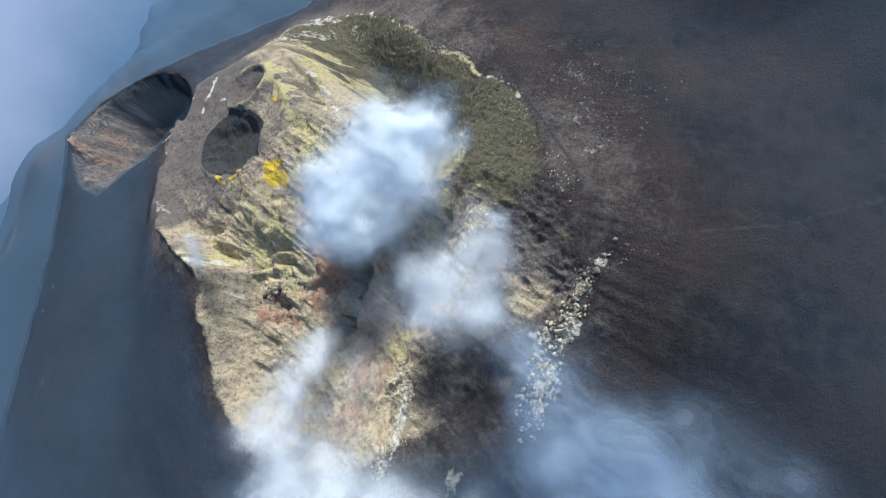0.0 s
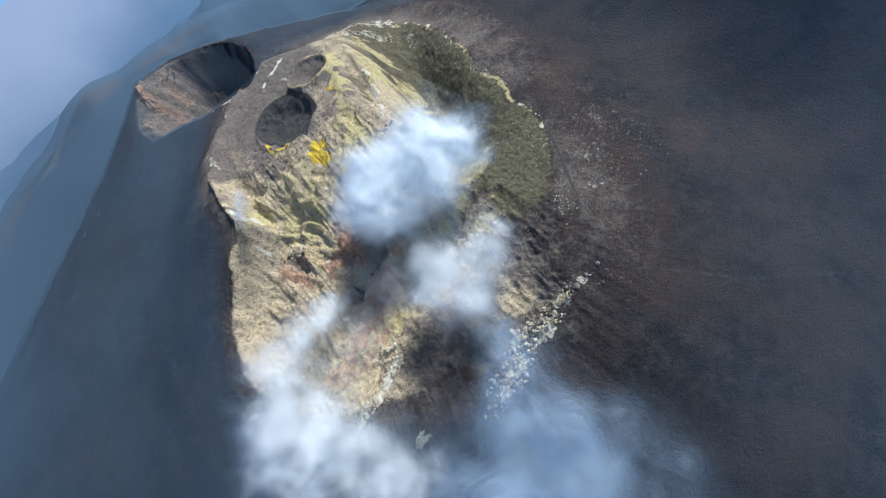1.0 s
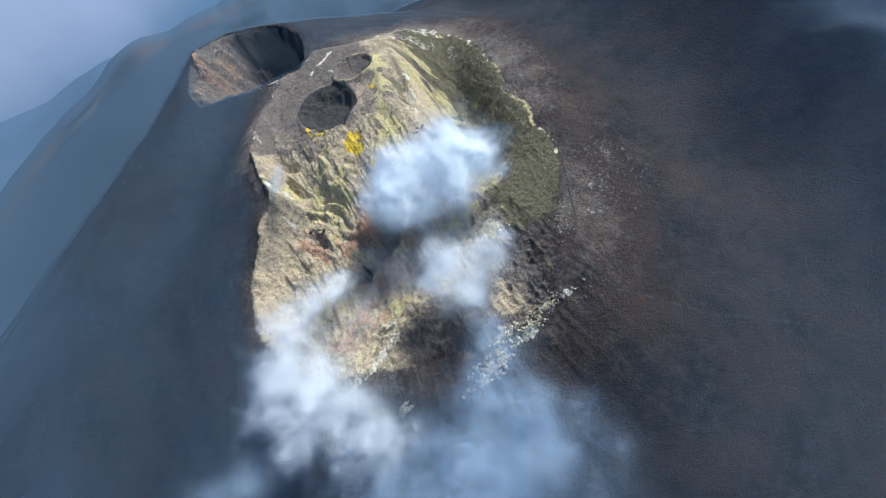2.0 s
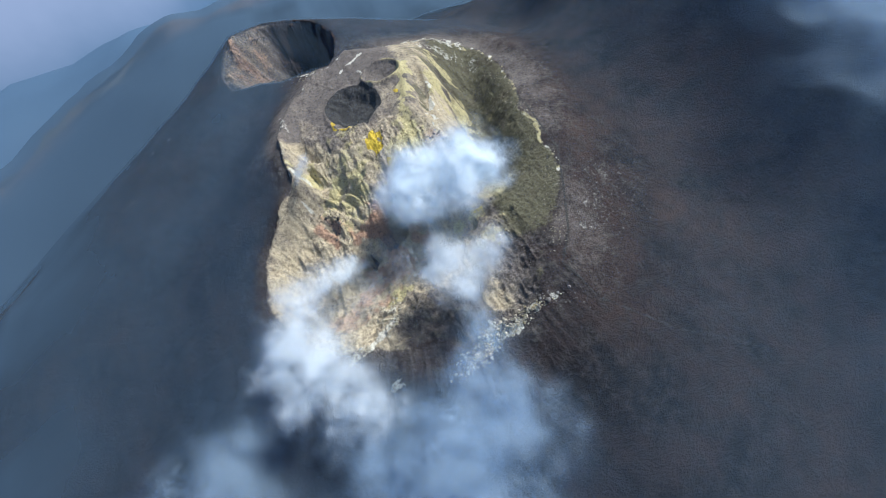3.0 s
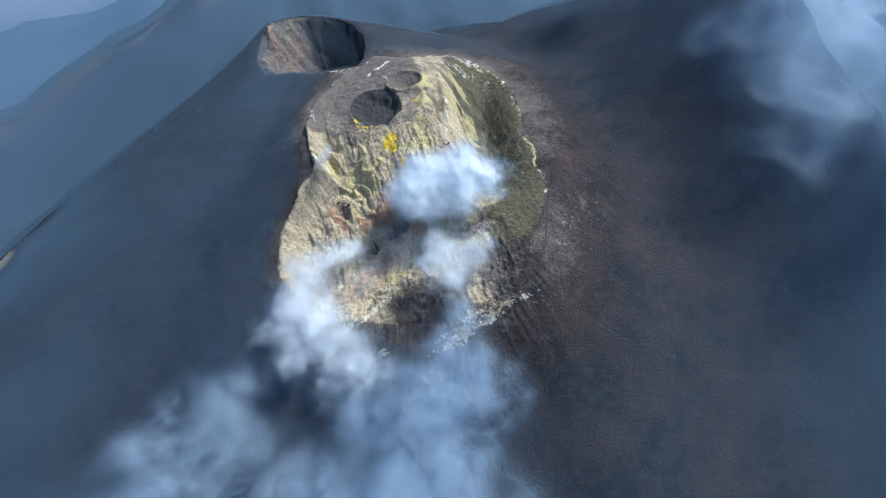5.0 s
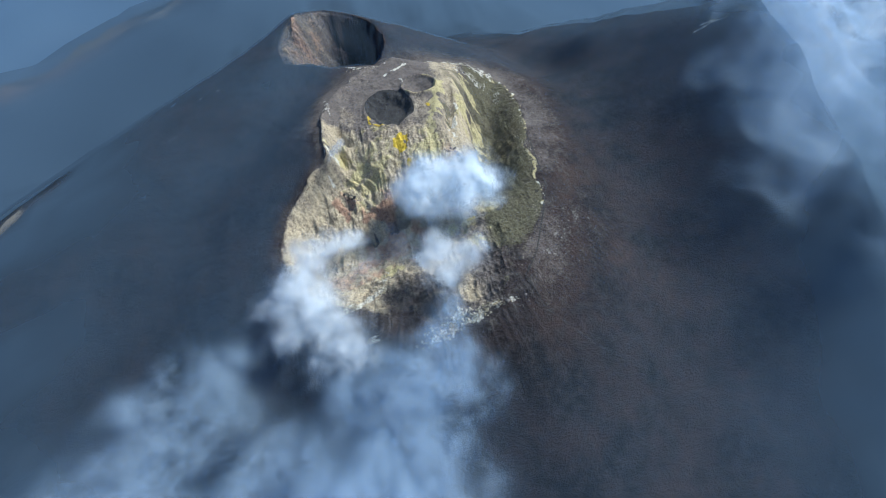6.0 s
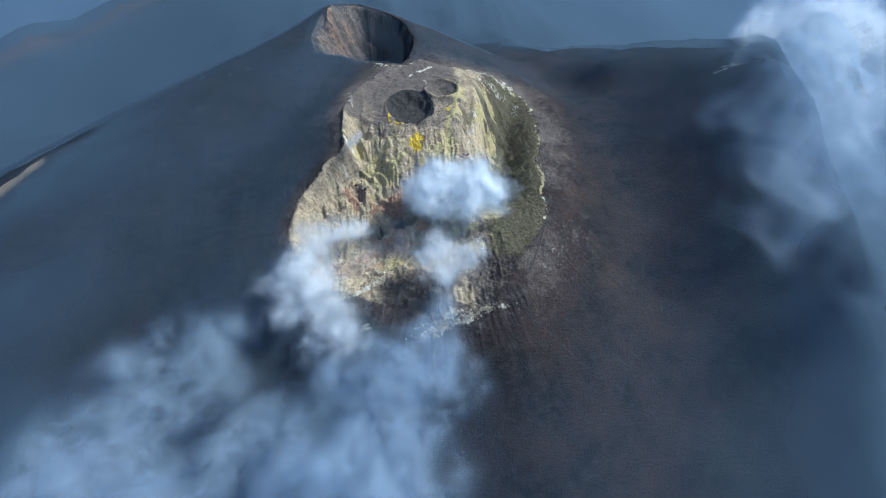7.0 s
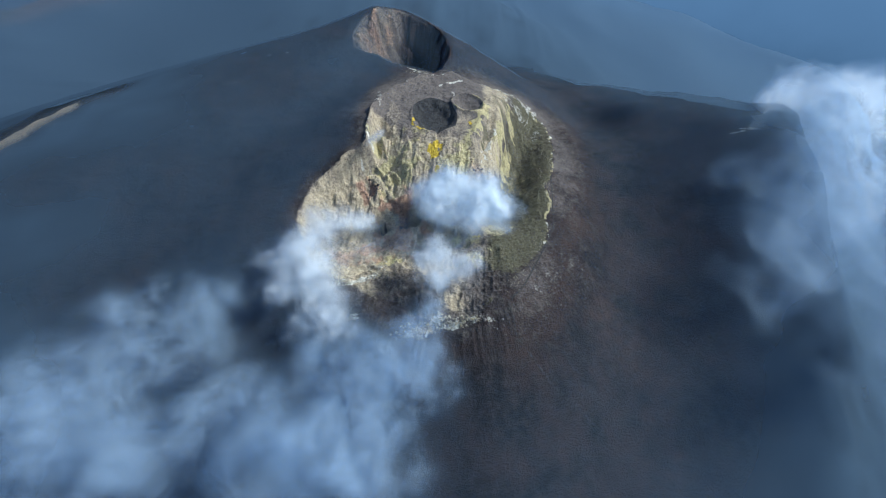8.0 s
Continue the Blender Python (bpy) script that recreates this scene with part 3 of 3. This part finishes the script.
tagged(backdrop, "glowing backdrop painted as pale blue hazy distance", "backdrop", kind="structure")
# ---- smoke ----
def surface_net(field, level, origin, cell):
    """The surface of a field on a grid at one level, as points and quads."""
    inside = field > level
    nx, ny, nz = field.shape
    count = np.zeros((nx - 1, ny - 1, nz - 1))
    total = np.zeros((nx - 1, ny - 1, nz - 1, 3))
    base = np.stack(np.meshgrid(np.arange(nx - 1), np.arange(ny - 1), np.arange(nz - 1), indexing="ij"), -1)
    corner = [(i, j, k) for i in (0, 1) for j in (0, 1) for k in (0, 1)]

    def part_of(arr, c):
        return arr[c[0]:nx - 1 + c[0], c[1]:ny - 1 + c[1], c[2]:nz - 1 + c[2]]

    for c in corner:
        for ax in range(3):
            if c[ax]:
                continue
            e = list(c)
            e[ax] = 1
            a, b = part_of(field, c), part_of(field, e)
            cross = part_of(inside, c) != part_of(inside, e)
            t = np.where(cross, (level - a) / np.where(np.abs(b - a) < 1e-9, 1e-9, b - a), 0)
            p = np.array(c, float) + np.zeros_like(total)
            p[..., ax] += t
            total += p * cross[..., None]
            count += cross
    has = count > 0
    ids = np.full(has.shape, -1)
    ids[has] = np.arange(has.sum())
    pts = (base[has] + total[has] / count[has][:, None]) * cell + np.array(origin)
    quads = []
    for ax in range(3):
        u, v = (ax + 1) % 3, (ax + 2) % 3
        sl, s2 = [slice(1, -1)] * 3, [slice(1, -1)] * 3
        sl[ax], s2[ax] = slice(0, -1), slice(1, None)
        a, b = inside[tuple(sl)], inside[tuple(s2)]
        at = np.argwhere(a != b)
        up = a[tuple(at.T)]
        off = np.ones(3, int)
        off[ax] = 0
        g = at + off
        du, dv = np.eye(3, dtype=int)[u], np.eye(3, dtype=int)[v]
        q = np.stack([ids[tuple((g - du - dv).T)], ids[tuple((g - dv).T)], ids[tuple(g.T)], ids[tuple((g - du).T)]], 1)
        q[~up] = q[~up][:, ::-1]
        quads.append(q)
    return pts, np.concatenate(quads)


def noise3(P, size, octaves, seed):
    out, amp, f = 0, 1.0, 1.0 / size
    for k in range(octaves):
        out = out + amp * vnoise(P[..., 0] * f + k, P[..., 1] * f, P[..., 2] * f, seed + k)
        amp, f = amp * 0.6, f * 2.0
    return out


def plume(name, label, puffs, cell, levels, mat, size=26.0, warp=9.0, billow=0.5, seed=1, strength=1.0):
    """A body of smoke: nested thin layers round a string of puffs (x, y, z, radius)."""
    p = np.array(puffs, float)
    lo, hi = (p[:, :3] - p[:, 3:] * 1.7 - warp).min(0), (p[:, :3] + p[:, 3:] * 1.7 + warp).max(0)
    dims = np.ceil((hi - lo) / cell).astype(int) + 1
    g = np.stack(np.meshgrid(*[np.arange(k) for k in dims], indexing="ij"), -1) * cell + lo
    w = np.stack([noise3(g + 300.0 * k, size * 1.3, 3, seed + 10 * k) for k in range(3)], -1)
    gw = g + warp * w
    f = np.zeros(dims)
    for x, y, z, r in p:
        d2 = ((gw - (x, y, z)) ** 2).sum(-1) / (r * r)
        f = f + np.exp(-1.9 * d2)
    f = f * np.clip(1 + 1.6 * billow * noise3(g, size, 5, seed), 0.02, 3)
    f = f / (0.55 + f)
    for ax in range(3):
        for end in (0, -1):
            f[(slice(None),) * ax + (end,)] = 0
    pts, quads, thick, veil, n0 = [], [], [], [], 0
    for k in range(levels):
        v = 0.03 + 0.66 * ((k + 0.5) / levels) ** 1.25
        a, q = surface_net(f, v, lo, cell)
        if len(q) == 0:
            continue
        pts.append(a)
        quads.append(q + n0)
        thick.append(np.full(len(a), min(1.0, 0.1 + 1.8 * k / levels)))
        grain = np.clip(0.5 + 0.5 * noise3(a[:, None, :] * (1, 1, 1.3), size * 0.7, 5, seed + 70)[:, 0], 0, 1)
        veil.append(np.clip(strength * (0.016 + 0.36 * (k / levels) ** 2) * (0.72 + 0.56 * grain), 0, 0.9))
        n0 += len(a)
    whole = tagged(new(name), label, "smoke")
    whole.location = p[:, :3].mean(0)
    half = len(pts) // 2
    for piece, some in (("fringe", slice(0, half)), ("core", slice(half, None))):
        co = np.concatenate(pts[some]) - np.array(whole.location)
        q = np.concatenate(quads[some])
        me = bpy.data.meshes.new(piece)
        me.vertices.add(len(co))
        me.vertices.foreach_set("co", co.astype(np.float32).reshape(-1))
        me.loops.add(q.size)
        me.loops.foreach_set("vertex_index", (q - q.min()).astype(np.int32).reshape(-1))
        me.polygons.add(len(q))
        me.polygons.foreach_set("loop_start", np.arange(0, q.size, 4, dtype=np.int32))
        me.polygons.foreach_set("use_smooth", np.ones(len(q), dtype=bool))
        for key, val in (("thick", thick), ("veil", veil)):
            me.attributes.new(key, "FLOAT", "POINT").data.foreach_set("value", np.concatenate(val[some]).astype(np.float32))
        me.update(calc_edges=True)
        me.materials.append(mat)
        new(piece, me).parent = whole
    return whole


def veils(name, label, spots, lifts, mat, strength, seed):
    """Thin drifting fume: billowing layers one above another over round patches (x, y, radius) of the land."""
    p = np.array(spots, float)
    lo, hi = (p[:, :2] - 1.6 * p[:, 2:]).min(0), (p[:, :2] + 1.6 * p[:, 2:]).max(0)
    vx, vy = np.arange(lo[0], hi[0], 4.5), np.arange(lo[1], hi[1], 4.5)
    X, Y = np.meshgrid(vx, vy)
    base = np.maximum(height(X, Y), 20 - 0.16 * np.hypot(X - 420, Y - 150))
    for k in range(20):
        pad = np.pad(base, 1, mode="edge")
        base = np.maximum(base, (pad[:-2, 1:-1] + pad[2:, 1:-1] + pad[1:-1, :-2] + pad[1:-1, 2:]) / 4)
    whole = tagged(new(name), label, "smoke")
    whole.location = (*((lo + hi) / 2), float(base.mean()))
    for k, lift in enumerate(lifts):
        ux, uy = X + 30 * fbm(X, Y, 110, 3, seed + k), Y + 30 * fbm(X, Y, 110, 3, seed + 40 + k)
        f = sum(np.exp(-1.7 * ((ux - cx) ** 2 + (uy - cy) ** 2) / (r * r)) for cx, cy, r in p)
        wisp = fbm(0.8 * ux + 0.6 * uy, 2.0 * (0.8 * uy - 0.6 * ux), 130, 6, seed + 80 + k % 3, 0.55)
        veil = strength * np.clip(f / (0.5 + f) * (0.62 + 1.0 * wisp) - 0.10, 0, 1)
        z = base + lift + 9 * fbm(X, Y, 60, 3, seed + 120 + k)
        me = sheet("fume_layer", vx - whole.location.x, vy - whole.location.y, z - whole.location.z, {"veil": veil, "thick": np.clip(0.3 + 2.0 * veil, 0, 1)})
        me.materials.append(mat)
        new("fume_layer", me).parent = whole
    return whole


plume("steam_cloud", "dense white steam cloud hanging over the crater floor",
      [(-38, -44, 34, 20), (-14, -42, 38, 26), (16, -54, 40, 27), (38, -62, 36, 20), (0, -76, 32, 21), (30, -10, 22, 8), (-30, -62, 32, 17)], 2.2, 15, steam_mat, 20, 8, 0.32, 1, 1.1)
plume("steam_plume", "white steam drifting from a small vent over the crater rim",
      [(-98, -55, -6, 5), (-105, -57, 0, 7), (-116, -62, 6, 11), (-134, -80, 12, 18), (-154, -94, 16, 21), (-156, -120, 12, 24), (-146, -150, -4, 24), (-126, -182, -20, 26), (-178, -122, 2, 19), (-176, -150, -12, 21), (-196, -120, -8, 17)], 2.6, 11, steam_mat, 24, 10, 0.45, 5, 0.62)
plume("fume_cloud", "thin bluish fume above the front of the crater floor",
      [(-44, -122, 8, 12), (-24, -130, 12, 21), (2, -136, 12, 18), (-26, -154, 4, 15)], 2.8, 14, steam_mat, 24, 10, 0.5, 9, 0.42)
plume("front_fume", "blue-grey fume rolling down the front slope",
      [(-40, -178, -14, 18), (-44, -205, -16, 26), (-28, -236, -18, 30), (-76, -242, -22, 34), (-100, -280, -28, 38), (-58, -292, -24, 34), (-120, -228, -32, 32)], 3.6, 11, fume_mat, 34, 14, 0.45, 13, 0.38)
plume("valley_fume", "wide grey-blue fume over the lower slope",
      [(-305, -178, -62, 44), (-250, -180, -62, 40), (-345, -245, -84, 62), (-270, -268, -76, 62), (-200, -250, -70, 50), (-140, -290, -66, 50), (-420, -300, -120, 70), (-225, -140, -42, 30)], 5.2, 11, fume_mat, 50, 22, 0.42, 17, 0.40)
plume("summit_steam", "bright white steam streaming from the neighbouring vent",
      [(434, 162, 66, 13), (456, 172, 71, 20), (492, 182, 72, 30), (540, 188, 66, 42), (600, 190, 58, 52), (665, 195, 52, 60), (740, 205, 50, 66), (560, 250, 84, 40), (640, 250, 84, 50), (565, 170, 18, 46), (635, 170, 4, 60), (610, 130, -30, 60)], 5.5, 13, steam_mat, 50, 18, 0.42, 21, 1.3)
veils("side_fume", "thin blue fume spread over the neighbouring slope",
      [(450, 70, 52), (510, 60, 74), (410, -50, 60), (460, -130, 84), (590, 70, 84), (550, -40, 84), (370, -165, 66), (335, -105, 50), (390, 10, 56), (430, 112, 40), (395, 50, 52)],
      (8, 20, 32, 44, 56, 68, 80), fume_mat, 0.29, 25)
plume("fumarole_steam", "small wisp of white steam rising from the yellow rim",
      [(-116, 10, 70, 3), (-113, 9, 74, 4.5), (-108, 6, 79, 6), (-102, 0, 83, 7)], 1.3, 8, steam_mat, 8, 3, 0.5, 33, 0.5)
plume("crater_mist", "faint tan mist low over the vents",
      [(-70, -55, -6, 22), (-95, -85, -10, 24), (-55, -85, -6, 22), (-120, -105, -8, 24)], 3.4, 5, steam_mat, 22, 8, 0.5, 29, 0.35)

# ---- rocks ----
def rock_shape(seed, detail):
    """A weathered block: points and triangles about 1 across."""
    bm = bmesh.new()
    bmesh.ops.create_icosphere(bm, subdivisions=detail, radius=0.5)
    rnd = random.Random(seed)
    cuts = [(Vector((rnd.gauss(0, 1), rnd.gauss(0, 1), rnd.gauss(0, 1))).normalized(), rnd.uniform(0.22, 0.42)) for k in range(9)]
    for v in bm.verts:
        for nrm, lim in cuts:
            over = v.co.dot(nrm) - lim
            if over > 0:
                v.co -= nrm * over * 0.85
        v.co *= 1 + 0.14 * noise.noise(v.co * 4.0 + Vector((seed, 0, 0)))
        v.co.z *= 0.75
    return bm


SHAPES = []
for k in range(6):
    bm = rock_shape(k, 2 if k < 2 else 1)
    SHAPES.append((np.array([v.co[:] for v in bm.verts]), np.array([[v.index for v in f.verts] for f in bm.faces])))
    bm.free()


def ground_at(x, y):
    return float(height(np.array([float(x)]), np.array([float(y)]))[0])


def rubble(name, label, mat, patches, seed):
    """Loose stones that nobody could count, sitting on the land: patches (x, y, half length, half width, turn, how many, least, most)."""
    rnd = np.random.RandomState(seed)
    X, Y, S = [], [], []
    for cx, cy, rx, ry, turn, count, lo, hi in patches:
        u, v = rnd.normal(0, 0.5, (2, count))
        c, s = math.cos(math.radians(turn)), math.sin(math.radians(turn))
        X.append(cx + u * rx * c - v * ry * s)
        Y.append(cy + u * rx * s + v * ry * c)
        S.append(lo + (hi - lo) * rnd.rand(count) ** 2.2)
    X, Y, S = np.concatenate(X), np.concatenate(Y), np.concatenate(S)
    Z = height(X, Y)
    co, tri, n0 = [], [], 0
    for x, y, z, s in zip(X, Y, Z, S):
        pts, faces = SHAPES[rnd.randint(2, 6)]
        turn = np.array(Euler((rnd.rand() * 6, rnd.rand() * 6, rnd.rand() * 6)).to_matrix())
        co.append((pts * (1, 1, 1)) @ turn.T * s * np.array([1.2, 1.0, 0.9]) + (x, y, z + 0.18 * s))
        tri.append(faces + n0)
        n0 += len(pts)
    me = bpy.data.meshes.new(name)
    me.from_pydata(np.concatenate(co).tolist(), [], np.concatenate(tri).tolist())
    me.materials.append(mat)
    return tagged(new(name, me), label, "rubble", kind="stuff")


rubble("sulphur_rubble", "pale yellow crusted rubble along the front brow", rock_mats[0],
       [(-32, -167, 26, 7, 18, 300, 0.6, 3.4), (-2, -164, 22, 5, 6, 220, 0.5, 2.8), (-50, -176, 10, 4, 20, 70, 0.4, 2.2), (20, -162, 14, 4, -10, 70, 0.4, 2.0), (-107, -166, 7, 4, 0, 40, 0.5, 2.2)], 3)
rubble("rim_rubble", "pale stones scattered along the crater rim", rock_mats[0],
       [(108, 20, 8, 50, 3, 220, 0.3, 1.5), (86, -70, 8, 40, -32, 160, 0.3, 1.4), (120, 90, 7, 40, 8, 140, 0.3, 1.4), (58, -124, 8, 14, -35, 80, 0.3, 1.6)], 4)
rubble("slope_rubble", "grey stones strewn over the dark outer slope", rock_mats[1],
       [(84, -126, 14, 10, 0, 150, 0.4, 1.8), (126, -94, 22, 34, 15, 360, 0.3, 1.7), (104, -116, 24, 20, 0, 220, 0.3, 1.5), (26, -162, 16, 7, -45, 60, 0.4, 1.6), (44, -172, 22, 10, -30, 60, 0.4, 1.5),
        (150, -60, 40, 60, 20, 200, 0.3, 1.2)], 5)
rubble("floor_rubble", "beige blocks and stones on the crater floor", rock_mats[0],
       [(-88, -115, 8, 14, 20, 130, 0.5, 2.8), (-118, -134, 22, 6, 5, 120, 0.5, 2.4), (-120, -105, 24, 16, 10, 140, 0.3, 1.8), (10, -96, 24, 8, 30, 160, 0.4, 2.2), (-162, -50, 16, 55, -24, 300, 0.3, 1.7), (-80, 5, 30, 40, 0, 320, 0.3, 1.4), (30, 60, 20, 60, -12, 260, 0.3, 1.3)], 6)
rubble("wall_rubble", "dark grey stones littering the inner walls", rock_mats[1],
       [(70, 0, 30, 80, 0, 380, 0.3, 1.5), (-70, 30, 50, 30, 0, 220, 0.3, 1.6), (-110, -10, 16, 14, 0, 80, 0.6, 3.0), (30, -120, 30, 16, 20, 160, 0.3, 1.5), (-100, -60, 60, 50, 0, 420, 0.3, 1.6), (-90, 20, 30, 50, -20, 300, 0.3, 1.5), (95, 90, 26, 70, -10, 360, 0.3, 1.4), (-50, -140, 50, 16, -10, 240, 0.3, 1.5)], 7)
rubble("back_rubble", "white crusted stones behind the crater rim", rock_mats[0],
       [(75, 213, 26, 5, -10, 120, 0.5, 2.2), (40, 190, 30, 18, 0, 140, 0.3, 1.4), (-70, 200, 30, 8, -20, 120, 0.4, 2.0), (-46, 205, 12, 6, 40, 50, 0.5, 2.4)], 8)
rubble("vent_rubble", "black jagged blocks round the upper vent", rock_mats[2],
       [(28, 12, 16, 4, -12, 110, 0.8, 3.6), (-114, -2, 10, 3, 20, 30, 0.6, 2.2), (-64, -43, 9, 3, 0, 40, 0.6, 2.4)], 9)


def boulder(x, y, size, mat, label, k, seed):
    """One large block resting on the land."""
    rnd = random.Random(seed)
    pts, faces = SHAPES[k]
    me = bpy.data.meshes.new("boulder")
    me.from_pydata((pts * (size * 1.2, size, size)).tolist(), [], faces.tolist())
    me.materials.append(mat)
    ob = new("boulder", me)
    ob.location = (x, y, ground_at(x, y) + 0.16 * size)
    ob.rotation_euler = (rnd.uniform(-0.3, 0.3), rnd.uniform(-0.3, 0.3), rnd.uniform(0, 6.28))
    return tagged(ob, label, "boulder", group="boulders of the crater")


rnd = random.Random(12)
for cx, cy, rx, ry, count, mat, label in ((-34, -167, 20, 5, 10, 0, "pale yellow crusted boulder on the front brow"), (-92, -122, 8, 10, 8, 0, "beige boulder on the crater floor levee"),
                                          (30, -164, 14, 6, 6, 1, "grey boulder on the outer slope"), (28, 11, 14, 3, 6, 2, "black jagged boulder beside the upper vent"),
                                          (-112, -6, 10, 6, 5, 2, "dark boulder in the red rock hollow"), (10, -97, 18, 6, 6, 0, "pale boulder on the crater floor ridge")):
    for k in range(count):
        boulder(cx + rnd.gauss(0, 0.5) * rx, cy + rnd.gauss(0, 0.5) * ry, rnd.uniform(2.4, 4.4), rock_mats[mat], label, k % 2, k + 50)
